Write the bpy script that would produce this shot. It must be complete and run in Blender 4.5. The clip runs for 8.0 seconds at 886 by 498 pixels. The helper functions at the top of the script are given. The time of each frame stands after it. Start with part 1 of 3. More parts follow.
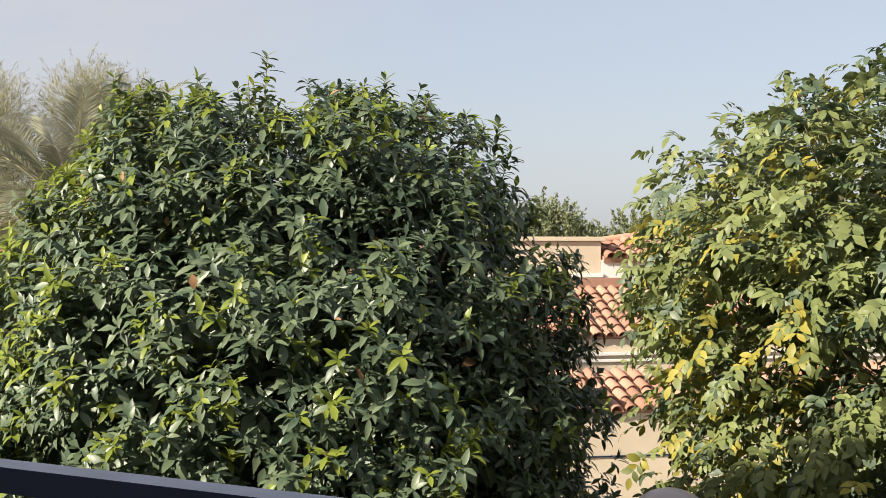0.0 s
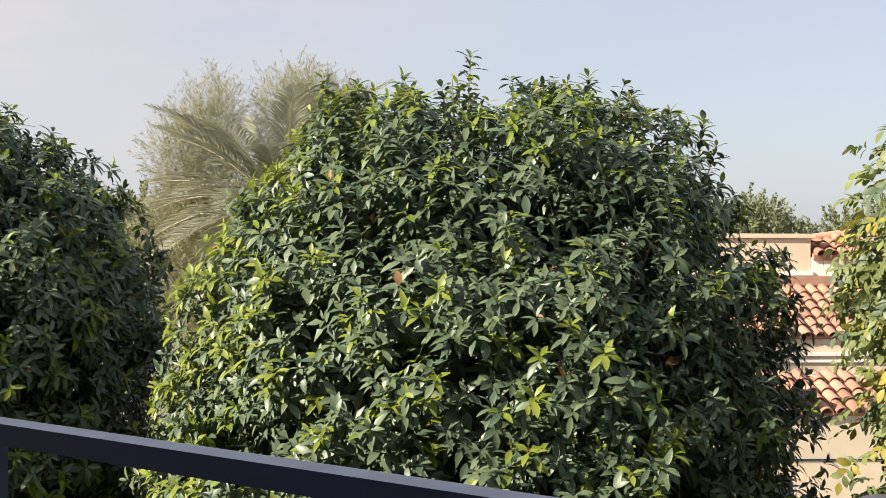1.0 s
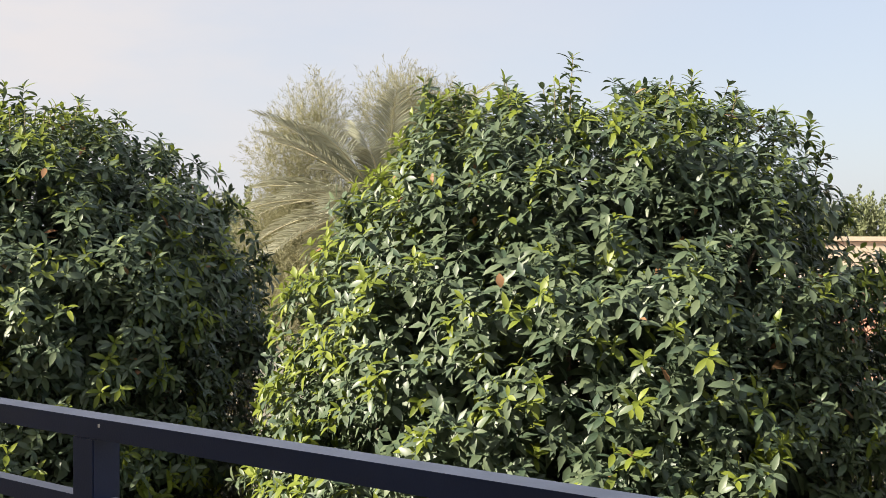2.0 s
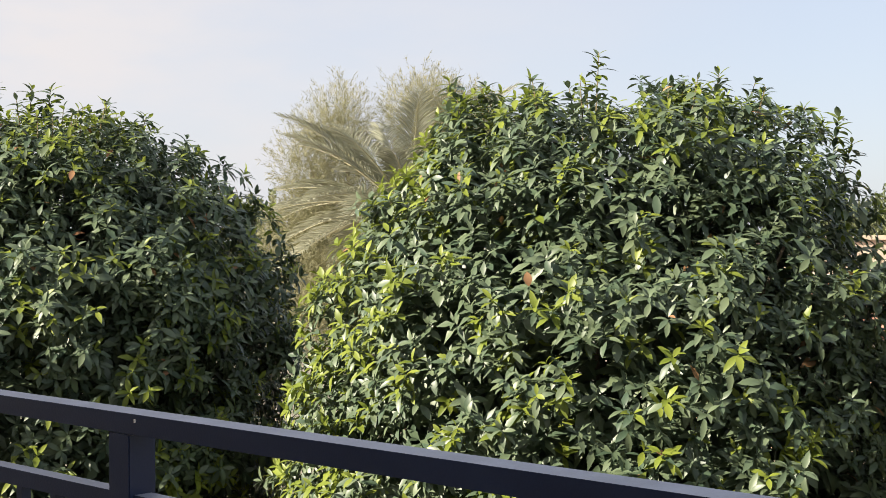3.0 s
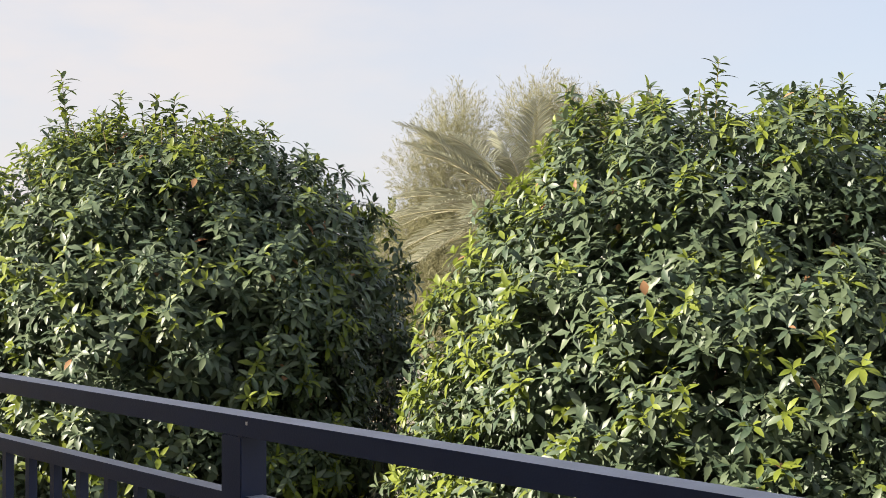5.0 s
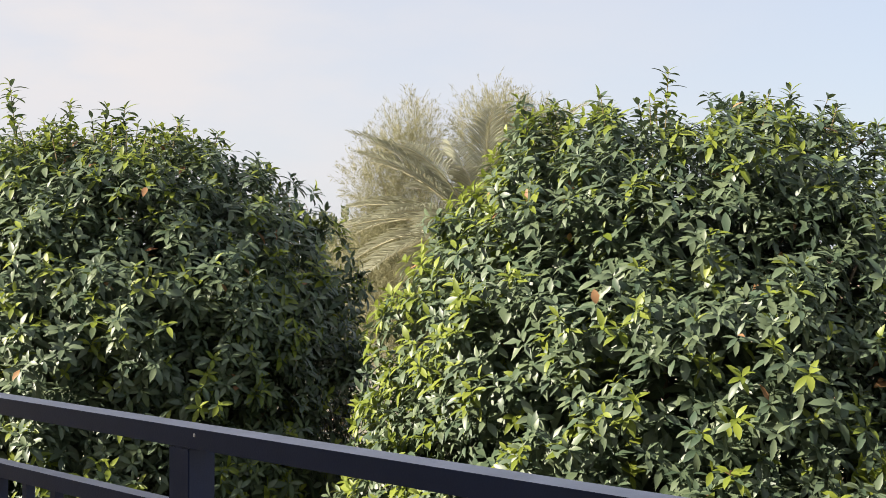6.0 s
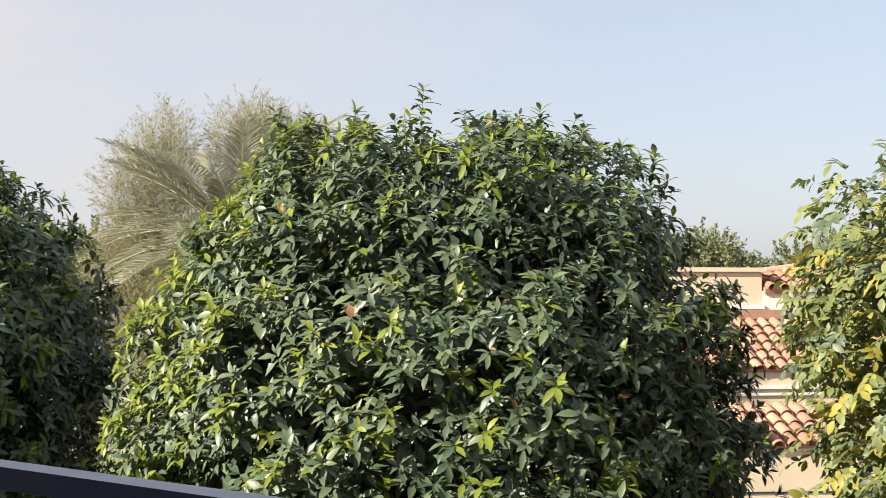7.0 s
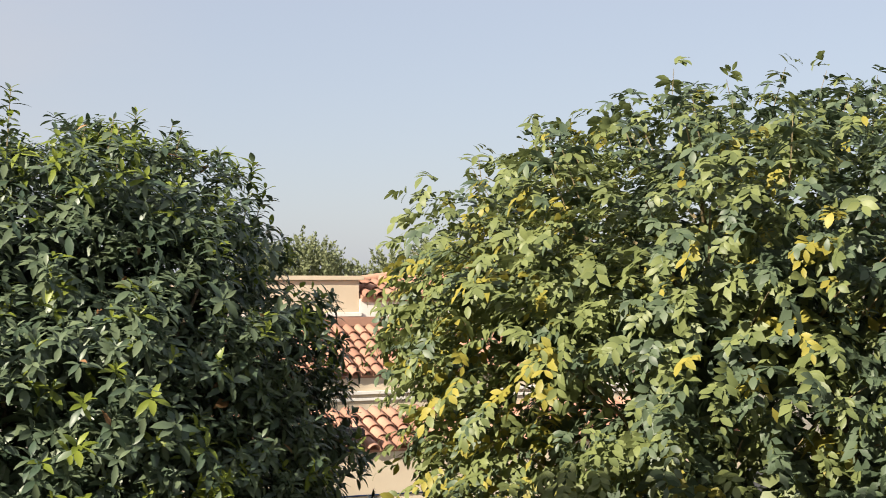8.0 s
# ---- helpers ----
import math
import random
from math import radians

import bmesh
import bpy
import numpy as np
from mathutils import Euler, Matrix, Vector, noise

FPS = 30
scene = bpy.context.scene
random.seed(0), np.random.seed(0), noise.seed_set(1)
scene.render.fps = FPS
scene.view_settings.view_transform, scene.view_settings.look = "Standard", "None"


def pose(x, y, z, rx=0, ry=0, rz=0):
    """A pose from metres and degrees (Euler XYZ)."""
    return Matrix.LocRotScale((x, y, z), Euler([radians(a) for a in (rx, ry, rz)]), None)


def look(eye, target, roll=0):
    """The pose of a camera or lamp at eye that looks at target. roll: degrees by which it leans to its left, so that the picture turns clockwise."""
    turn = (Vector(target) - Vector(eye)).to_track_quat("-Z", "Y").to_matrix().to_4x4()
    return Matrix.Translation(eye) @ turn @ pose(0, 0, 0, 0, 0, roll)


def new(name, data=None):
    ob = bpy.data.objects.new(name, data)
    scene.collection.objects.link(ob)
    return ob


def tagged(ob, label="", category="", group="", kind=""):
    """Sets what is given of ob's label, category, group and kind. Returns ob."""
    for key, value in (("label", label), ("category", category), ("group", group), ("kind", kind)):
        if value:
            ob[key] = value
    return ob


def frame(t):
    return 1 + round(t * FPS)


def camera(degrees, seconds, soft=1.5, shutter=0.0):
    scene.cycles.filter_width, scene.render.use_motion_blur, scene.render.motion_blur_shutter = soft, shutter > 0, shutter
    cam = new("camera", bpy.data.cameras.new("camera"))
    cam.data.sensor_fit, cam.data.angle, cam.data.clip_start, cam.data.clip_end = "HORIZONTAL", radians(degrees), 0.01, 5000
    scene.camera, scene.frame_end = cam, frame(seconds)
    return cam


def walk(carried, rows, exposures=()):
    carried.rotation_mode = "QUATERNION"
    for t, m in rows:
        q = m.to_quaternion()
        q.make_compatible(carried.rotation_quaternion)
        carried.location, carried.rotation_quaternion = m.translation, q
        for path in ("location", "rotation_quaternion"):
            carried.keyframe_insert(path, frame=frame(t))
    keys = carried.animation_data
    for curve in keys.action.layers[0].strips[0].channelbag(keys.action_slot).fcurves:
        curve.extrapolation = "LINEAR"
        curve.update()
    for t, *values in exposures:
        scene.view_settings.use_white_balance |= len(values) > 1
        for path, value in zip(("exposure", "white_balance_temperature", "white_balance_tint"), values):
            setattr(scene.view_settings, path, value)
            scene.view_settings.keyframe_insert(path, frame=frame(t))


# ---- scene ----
# ---- camera and its walk ----
cam = camera(35.6, 8.0, soft=0.65, shutter=0.06)
EYE = (0.0, 0.0, 5.0)


def turned(t, dx, dy, dz, yaw, pitch, lean):
    """A row of the walk: eye offset, turn to the left, tilt up and lean, in metres and degrees."""
    return t, pose(EYE[0] + dx, EYE[1] + dy, EYE[2] + dz, 90 + pitch, 0, yaw) @ pose(0, 0, 0, 0, 0, -lean)


PATH = [
    (0.0, 0.011, 0.004, 0.017, -19.97, -0.22, -0.05),
    (0.5, 0.015, 0.004, 0.022, -15.52, -0.27, 0.05),
    (1.0, 0.010, -0.006, 0.021, -11.57, -0.39, -0.20),
    (1.2, 0.013, -0.007, 0.02, -9.91, -0.36, -0.21),
    (1.5, 0.017, -0.008, 0.018, -8.43, -0.31, -0.22),
    (1.7, 0.014, -0.008, 0.017, -7.83, -0.27, -0.25),
    (2.8, -0.014, 0.002, -0.002, -6.88, -0.13, 0.22),
    (3.0, -0.015, 0.002, -0.004, -6.41, -0.12, 0.27),
    (3.2, -0.015, 0.0, -0.005, -4.27, -0.12, 0.27),
    (3.5, -0.014, -0.003, -0.006, -1.54, -0.13, 0.27),
    (4.0, -0.004, -0.001, -0.006, 0.0, -0.12, 0.25),
    (4.2, -0.004, -0.001, -0.009, -0.02, -0.02, 0.2),
    (5.3, 0.011, 0.005, -0.009, -2.35, 0.37, 0.0),
    (5.5, 0.014, 0.005, -0.009, -2.92, 0.48, 0.05),
    (6.0, 0.015, -0.002, -0.004, -3.38, 0.59, 0.06),
    (6.5, 0.013, -0.006, 0.007, -5.15, 0.79, 0.1),
    (6.7, 0.016, -0.004, 0.01, -8.0, 0.92, 0.04),
    (7.0, 0.021, -0.001, 0.013, -13.46, 1.06, -0.1),
    (7.5, 0.037, 0.002, 0.016, -21.52, 1.29, -0.02),
    (8.0, 0.048, 0.010, 0.018, -29.91, 1.40, 0.03),
]
walk(cam, [turned(*row) for row in PATH], exposures=[(0.0, 1.08), (1.5, 1.26), (3.5, 1.36), (6.0, 1.35), (7.0, 1.28), (8.0, 1.06)])

# ---- world, sun ----
SUN_LEFT, SUN_UP = 103.0, 28.0  # degrees to the left of +Y, and above the horizon
world = bpy.data.worlds.new("sky")
scene.world = world
world.use_nodes = True
wn, wl = world.node_tree.nodes, world.node_tree.links
wn.clear()
sky = wn.new("ShaderNodeTexSky")
sky.sky_type, sky.sun_disc = "NISHITA", False
sky.sun_elevation, sky.sun_rotation = radians(SUN_UP), radians(-SUN_LEFT)
sky.altitude, sky.air_density, sky.dust_density, sky.ozone_density = 0, 1.0, 1.2, 1.0
haze = wn.new("ShaderNodeMix")  # dusty haze over the whole sky
haze.data_type = "RGBA"
haze.inputs["Factor"].default_value, haze.inputs["B"].default_value = 0.72, (3.05, 3.2, 3.75, 1)
coord = wn.new("ShaderNodeTexCoord")
stretch = wn.new("ShaderNodeMapping")
stretch.inputs["Scale"].default_value, stretch.inputs["Location"].default_value = (2.2, 2.2, 7.0), (1.4, 0.0, 0.3)
cloud = wn.new("ShaderNodeTexNoise")
cloud.inputs["Scale"].default_value, cloud.inputs["Detail"].default_value = 1.9, 6.0
cloud.inputs["Roughness"].default_value = 0.55
ramp = wn.new("ShaderNodeValToRGB")
ramp.color_ramp.elements[0].position, ramp.color_ramp.elements[1].position = 0.42, 0.6
ramp.color_ramp.elements[0].color, ramp.color_ramp.elements[1].color = (0.55, 0.55, 0.55, 1), (1.0, 1.0, 1.0, 1)
veil = wn.new("ShaderNodeMix")  # thin white cloud
veil.data_type = "RGBA"
veil.inputs["B"].default_value = (3.95, 3.74, 3.74, 1)
back = wn.new("ShaderNodeBackground")
back.inputs["Strength"].default_value = 0.086
out = wn.new("ShaderNodeOutputWorld")
wl.new(coord.outputs["Generated"], stretch.inputs["Vector"])
wl.new(stretch.outputs["Vector"], cloud.inputs["Vector"])
wl.new(cloud.outputs["Fac"], ramp.inputs["Fac"])
parts_of = wn.new("ShaderNodeSeparateXYZ")
sunward = wn.new("ShaderNodeMapRange")  # haze is brighter on the sun's side
sunward.inputs["From Min"].default_value, sunward.inputs["From Max"].default_value = 0.35, -0.2
sunward.inputs["To Min"].default_value, sunward.inputs["To Max"].default_value = 0.02, 1.0
share = wn.new("ShaderNodeMath")
share.operation = "MULTIPLY"
wl.new(coord.outputs["Generated"], parts_of.inputs["Vector"])
wl.new(parts_of.outputs["X"], sunward.inputs["Value"])
wl.new(sunward.outputs["Result"], share.inputs[0])
wl.new(ramp.outputs["Color"], share.inputs[1])
wl.new(share.outputs[0], veil.inputs["Factor"])
wl.new(sky.outputs["Color"], haze.inputs["A"])
wl.new(haze.outputs["Result"], veil.inputs["A"])
wl.new(veil.outputs["Result"], back.inputs["Color"])
wl.new(back.outputs["Background"], out.inputs["Surface"])

a, e = radians(SUN_LEFT), radians(SUN_UP)
to_sun = Vector((-math.sin(a) * math.cos(e), math.cos(a) * math.cos(e), math.sin(e)))
lamp = bpy.data.lights.new("sun", "SUN")
lamp.energy, lamp.angle, lamp.color = 5.0, radians(0.6), (1.0, 0.9, 0.74)
sun = new("sun", lamp)
sun.matrix_world = look(to_sun * 60, (0, 0, 0))


# ---- materials ----
def material(name, low, high, rough=0.6, scale=8.0, fine=90.0, bump=0.15, metal=0.0, spec=0.5, island=0.0, through_light=0.0, piece=0.0):
    """Two colours mixed by coarse and fine noise, with relief. island, piece: how far joined pieces or objects differ by chance."""
    m = bpy.data.materials.new(name)
    m.use_nodes = True
    n, l = m.node_tree.nodes, m.node_tree.links
    b = n["Principled BSDF"]
    b.inputs["Roughness"].default_value, b.inputs["Metallic"].default_value = rough, metal
    b.inputs["Specular IOR Level"].default_value = spec
    tex = n.new("ShaderNodeTexCoord")
    big, small = n.new("ShaderNodeTexNoise"), n.new("ShaderNodeTexNoise")
    big.inputs["Scale"].default_value, small.inputs["Scale"].default_value = scale, fine
    big.inputs["Detail"].default_value, small.inputs["Detail"].default_value = 4, 3
    for t in (big, small):
        l.new(tex.outputs["Object"], t.inputs["Vector"])
    total = n.new("ShaderNodeMath")
    total.operation = "MULTIPLY_ADD"
    total.inputs[1].default_value = 0.4
    l.new(small.outputs["Fac"], total.inputs[0])
    shift = n.new("ShaderNodeMath")
    shift.operation = "MULTIPLY_ADD"
    shift.inputs[1].default_value, shift.inputs[2].default_value = 1.6, -0.5
    l.new(big.outputs["Fac"], shift.inputs[0])
    l.new(shift.outputs[0], total.inputs[2])
    fac = total
    if island or piece:
        if island:
            src = n.new("ShaderNodeNewGeometry").outputs["Random Per Island"]
        else:
            src = n.new("ShaderNodeObjectInfo").outputs["Random"]
        both = n.new("ShaderNodeMath")
        both.operation = "MULTIPLY_ADD"
        both.inputs[1].default_value = island or piece
        l.new(src, both.inputs[0])
        less = n.new("ShaderNodeMath")
        less.operation = "MULTIPLY"
        less.inputs[1].default_value = 1 - (island or piece)
        l.new(total.outputs[0], less.inputs[0])
        l.new(less.outputs[0], both.inputs[2])
        fac = both
    mix = n.new("ShaderNodeMix")
    mix.data_type = "RGBA"
    mix.inputs["A"].default_value, mix.inputs["B"].default_value = (*low, 1), (*high, 1)
    l.new(fac.outputs[0], mix.inputs["Factor"])
    l.new(mix.outputs["Result"], b.inputs["Base Color"])
    if bump:
        bn = n.new("ShaderNodeBump")
        bn.inputs["Strength"].default_value, bn.inputs["Distance"].default_value = bump, 0.01
        l.new(small.outputs["Fac"], bn.inputs["Height"])
        l.new(bn.outputs["Normal"], b.inputs["Normal"])
    if through_light:
        tr = n.new("ShaderNodeBsdfTranslucent")
        l.new(mix.outputs["Result"], tr.inputs["Color"])
        add = n.new("ShaderNodeMixShader")
        add.inputs["Fac"].default_value = through_light
        l.new(b.outputs["BSDF"], add.inputs[1])
        l.new(tr.outputs["BSDF"], add.inputs[2])
        l.new(add.outputs["Shader"], n["Material Output"].inputs["Surface"])
    return m


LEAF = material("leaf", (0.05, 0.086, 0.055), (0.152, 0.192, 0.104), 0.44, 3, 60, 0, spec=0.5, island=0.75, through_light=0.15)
# young tips, and also the sunlit look of the crowns' left side
LEAF_YOUNG_LIT = material("young_or_lit_leaf", (0.135, 0.185, 0.026), (0.29, 0.34, 0.055), 0.45, 3, 60, 0, spec=0.45, island=0.7, through_light=0.35)
LEAF_DRY = material("dry_leaf", (0.25, 0.11, 0.05), (0.4, 0.24, 0.12), 0.6, 3, 60, 0, island=0.7, through_light=0.2)
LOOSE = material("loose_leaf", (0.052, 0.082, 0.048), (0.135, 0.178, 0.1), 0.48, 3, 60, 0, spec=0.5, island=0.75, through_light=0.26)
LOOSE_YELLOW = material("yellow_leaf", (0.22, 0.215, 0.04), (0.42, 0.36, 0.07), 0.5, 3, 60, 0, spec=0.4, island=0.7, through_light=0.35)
LOOSE_PALE_LIT = material("pale_or_lit_leaf", (0.115, 0.148, 0.056), (0.24, 0.275, 0.1), 0.48, 3, 60, 0, spec=0.4, island=0.7, through_light=0.3)
BARK = material("bark", (0.09, 0.065, 0.045), (0.2, 0.155, 0.11), 0.85, 6, 70, 0.6)
TWIG = material("twig", (0.13, 0.1, 0.05), (0.24, 0.19, 0.1), 0.8, 6, 70, 0.2)
PALM = material("palm_leaf", (0.26, 0.27, 0.19), (0.48, 0.48, 0.36), 0.5, 2, 40, 0, island=0.7, through_light=0.25)
RACHIS = material("palm_rachis", (0.34, 0.32, 0.2), (0.48, 0.45, 0.3), 0.6, 3, 60, 0.1)
FEATHER = material("feathery_leaf", (0.2, 0.2, 0.11), (0.36, 0.34, 0.2), 0.7, 2, 40, 0, island=0.7, through_light=0.35)
FAR_LEAF = material("far_leaf", (0.12, 0.15, 0.07), (0.24, 0.26, 0.13), 0.6, 2, 40, 0, island=0.7, through_light=0.2)
BLACK = material("black_plastic", (0.008, 0.008, 0.009), (0.02, 0.02, 0.022), 0.6, 5, 240, 0.05, spec=0.2)
STEEL = material("painted_steel", (0.009, 0.017, 0.05), (0.018, 0.032, 0.085), 0.34, 5, 240, 0.05, spec=0.3)
# steel with the sky's reflection put into its colour, for rail tops
SKY_PALED = material("sky_paled_steel", (0.22, 0.24, 0.3), (0.34, 0.37, 0.45), 0.5, 9, 200, 0.08)
CREAM = material("cream_render", (0.53, 0.44, 0.32), (0.66, 0.56, 0.43), 0.9, 1.3, 120, 0.25)
WHITE = material("white_paint", (0.66, 0.63, 0.58), (0.8, 0.78, 0.74), 0.7, 2, 120, 0.1)
TILE = material("clay_tile", (0.23, 0.105, 0.07), (0.5, 0.285, 0.2), 0.85, 2.5, 60, 0.35, piece=0.6)
CAP = material("ridge_mortar", (0.26, 0.14, 0.1), (0.42, 0.25, 0.18), 0.9, 3, 80, 0.4)
SOIL = material("soil", (0.15, 0.135, 0.1), (0.3, 0.27, 0.21), 0.95, 0.6, 14, 0.5)
STONE = material("grey_plaster", (0.42, 0.37, 0.34), (0.56, 0.51, 0.47), 0.9, 3, 90, 0.3)
OPAL = material("opal_globe", (0.3, 0.26, 0.25), (0.4, 0.35, 0.34), 0.35, 4, 60, 0.05)
FLOOR = material("floor_tile", (0.3, 0.25, 0.2), (0.4, 0.34, 0.27), 0.5, 2, 60, 0.1)
GLASS = material("dark_glass", (0.01, 0.012, 0.014), (0.02, 0.022, 0.024), 0.05, 2, 40, 0)


# ---- builders ----
def link(name, mesh, parent=None, label="", mats=()):
    for m in mats:
        mesh.materials.append(m)
    ob = new(name, mesh)
    if parent:
        ob.parent = parent
    if label:
        ob["label"] = label
    return ob


def part(name, bm, mat, parent, label="", smooth=False):
    """One bmesh as one mesh object under a thing or a part."""
    me = bpy.data.meshes.new(name)
    if smooth:
        for f in bm.faces:
            f.smooth = True
    bm.to_mesh(me)
    bm.free()
    return link(name, me, parent, label, [mat])


def thing(name, m, label, category, group="", kind=""):
    ob = new(name)
    ob.matrix_world = m
    return tagged(ob, label, category, group, kind)


def box(x0, y0, z0, x1, y1, z1, bevel=0.0, bm=None):
    bm = bm or bmesh.new()
    v = bmesh.ops.create_cube(bm, size=1)["verts"]
    for p in v:
        p.co = ((x0 + x1) / 2 + p.co.x * (x1 - x0), (y0 + y1) / 2 + p.co.y * (y1 - y0), (z0 + z1) / 2 + p.co.z * (z1 - z0))
    if bevel:
        bmesh.ops.bevel(bm, geom=list({ed for p in v for ed in p.link_edges}), offset=bevel, segments=2, affect="EDGES")
    return bm


def tube(bm, pts, radii, sides=8):
    """A tapered, bent tube along points."""
    rings = []
    for i, p in enumerate(pts):
        d = (Vector(pts[min(i + 1, len(pts) - 1)]) - Vector(pts[max(i - 1, 0)])).normalized()
        q = d.to_track_quat("Z", "Y")
        rings.append([bm.verts.new(Vector(p) + q @ Vector((radii[i] * math.cos(2 * math.pi * k / sides), radii[i] * math.sin(2 * math.pi * k / sides), 0))) for k in range(sides)])
    for r0, r1 in zip(rings, rings[1:]):
        for k in range(sides):
            bm.faces.new((r0[k], r0[(k + 1) % sides], r1[(k + 1) % sides], r1[k]))
    bm.faces.new(rings[-1])
    bm.faces.new(list(reversed(rings[0])))
    return bm


def unit(v):
    return v / np.maximum(np.linalg.norm(v, axis=-1, keepdims=True), 1e-9)


# a leaf: along, across, lift, for a smooth pointed blade with a soft fold at its midrib
BLADE = np.array([(0, 0, 0), (0.2, 0.31, 0.05), (0.2, 0, 0.025), (0.2, -0.31, 0.05), (0.48, 0.5, 0.055), (0.48, 0, 0.015), (0.48, -0.5, 0.055),
                  (0.78, 0.33, -0.015), (0.78, 0, -0.045), (0.78, -0.33, -0.015), (1, 0, -0.13)])
BLADE_FACES = [(0, 2, 1), (0, 3, 2), (1, 2, 5, 4), (2, 3, 6, 5), (4, 5, 8, 7), (5, 6, 9, 8), (7, 8, 10), (8, 9, 10)]

# a lighter one for the inside of crowns
INNER = np.array([(0, 0, 0), (0.48, 0.5, 0.05), (0.48, 0, 0.015), (0.48, -0.5, 0.05), (1, 0, -0.13)])
INNER_FACES = [(0, 2, 1), (0, 3, 2), (1, 2, 4), (2, 3, 4)]


def blades(base, along, up, length, width, shape=BLADE):
    """The vertices of many leaves."""
    along = unit(along)
    across = unit(np.cross(up, along))
    up = np.cross(along, across)
    v = (base[:, None] + shape[None, :, :1] * (along * length[:, None])[:, None]
         + shape[None, :, 1:2] * (across * width[:, None])[:, None] + shape[None, :, 2:] * (up * length[:, None])[:, None])
    return v


def leaf_mesh(name, v, which):
    """One mesh of leaves; which: the material's number, leaf by leaf."""
    n, each = v.shape[:2]
    pattern = BLADE_FACES if each == len(BLADE) else INNER_FACES
    corners = np.concatenate([np.array(f) for f in pattern])
    sizes = np.array([len(f) for f in pattern])
    loops = (np.arange(n)[:, None] * each + corners[None]).ravel()
    totals = np.tile(sizes, n)
    me = bpy.data.meshes.new(name)
    me.vertices.add(n * each)
    me.vertices.foreach_set("co", v.reshape(-1).astype(np.float32))
    me.loops.add(len(loops))
    me.loops.foreach_set("vertex_index", loops.astype(np.int32))
    me.polygons.add(len(totals))
    me.polygons.foreach_set("loop_start", np.concatenate([[0], np.cumsum(totals)[:-1]]).astype(np.int32))
    me.polygons.foreach_set("material_index", np.repeat(which, len(sizes)).astype(np.int32))
    me.polygons.foreach_set("use_smooth", np.ones(len(totals), bool))
    me.update(calc_edges=True)
    return me


def needle_mesh(name, base, along, up, length, width):
    """One mesh of fine sprays: narrow four-cornered blades."""
    n = len(base)
    along = unit(along)
    across = unit(np.cross(up, along)) * width[:, None]
    mid = base + along * (length * 0.45)[:, None]
    v = np.stack([base, mid + across / 2, base + along * length[:, None], mid - across / 2], 1)
    me = bpy.data.meshes.new(name)
    me.vertices.add(n * 4)
    me.vertices.foreach_set("co", v.reshape(-1).astype(np.float32))
    me.loops.add(n * 4)
    me.loops.foreach_set("vertex_index", np.arange(n * 4, dtype=np.int32))
    me.polygons.add(n)
    me.polygons.foreach_set("loop_start", np.arange(0, n * 4, 4, dtype=np.int32))
    me.update(calc_edges=True)
    return me


def rosettes(rng, tips, axes, per, length, width, spread=(30, 105), droop=0.4, shape=BLADE):
    """Whorls of leaves round the tips of twigs. Returns leaves and the number of each leaf's twig."""
    n = len(tips)
    k = np.tile(np.arange(per), n)
    who = np.repeat(np.arange(n), per)
    ax = unit(axes)[who]
    side = unit(np.cross(ax, rng.normal(size=(n, 3))[who]))
    other = np.cross(ax, side)
    turn = k * 2.4 + rng.uniform(0, 6.3, n)[who] + rng.normal(0, 0.25, n * per)
    open_ = np.radians(spread[0] + (spread[1] - spread[0]) * (k + 0.5) / per + rng.normal(0, 10, n * per))
    along = ax * np.cos(open_)[:, None] + (side * np.cos(turn)[:, None] + other * np.sin(turn)[:, None]) * np.sin(open_)[:, None]
    along[:, 2] -= droop * (0.4 + 0.6 * k / per) + rng.uniform(0, 0.12, n * per)
    base = tips[who] - ax * (length * (0.05 + 0.55 * k / per) * rng.uniform(0.7, 1.2, n * per))[:, None]
    up = unit(ax + np.array([0, 0, 0.5]) + rng.normal(0, 0.16, (n * per, 3)))
    ln = length * rng.uniform(0.75, 1.15, n * per) * (0.62 + 0.38 * np.minimum(1, k / (per * 0.4)))
    wd = width * rng.uniform(0.8, 1.2, n * per) * ln / length
    return blades(base, along, up, ln, wd, shape), who


def lumps(rng, d, count, low, high, sharp):
    """Soft bumps over the directions d."""
    c = unit(rng.normal(size=(count, 3)))
    h = rng.uniform(low, high, count)
    return (h[None] * np.exp(sharp * (d @ c.T - 1))).sum(1)


def dome(rng, n, profile, seed_shape, bump=0.16):
    """Points on a clipped crown, by its radius at each height, with their outward ways."""
    z, r = np.array(profile).T
    fine = np.linspace(z[0], z[-1], 200)
    rad = np.interp(fine, z, r)
    slope = np.gradient(rad, fine)
    weight = rad * np.sqrt(1 + slope ** 2) + 0.02
    cdf = np.cumsum(weight) / weight.sum()
    i = np.searchsorted(cdf, rng.uniform(0, 1, n)).clip(0, 199)
    th = rng.uniform(0, 2 * np.pi, n)
    normal = unit(np.stack([np.cos(th), np.sin(th), -slope[i].clip(-6, 6)], 1))
    p = np.stack([rad[i] * np.cos(th), rad[i] * np.sin(th), fine[i]], 1)
    d = unit(p - np.array([0, 0, z.mean()]))
    srng = np.random.default_rng(seed_shape)
    p = p + normal * (lumps(srng, d, 70, -bump, bump, 45) + lumps(srng, d, 340, -bump * 1.5, bump * 1.3, 300))[:, None]
    return p, normal


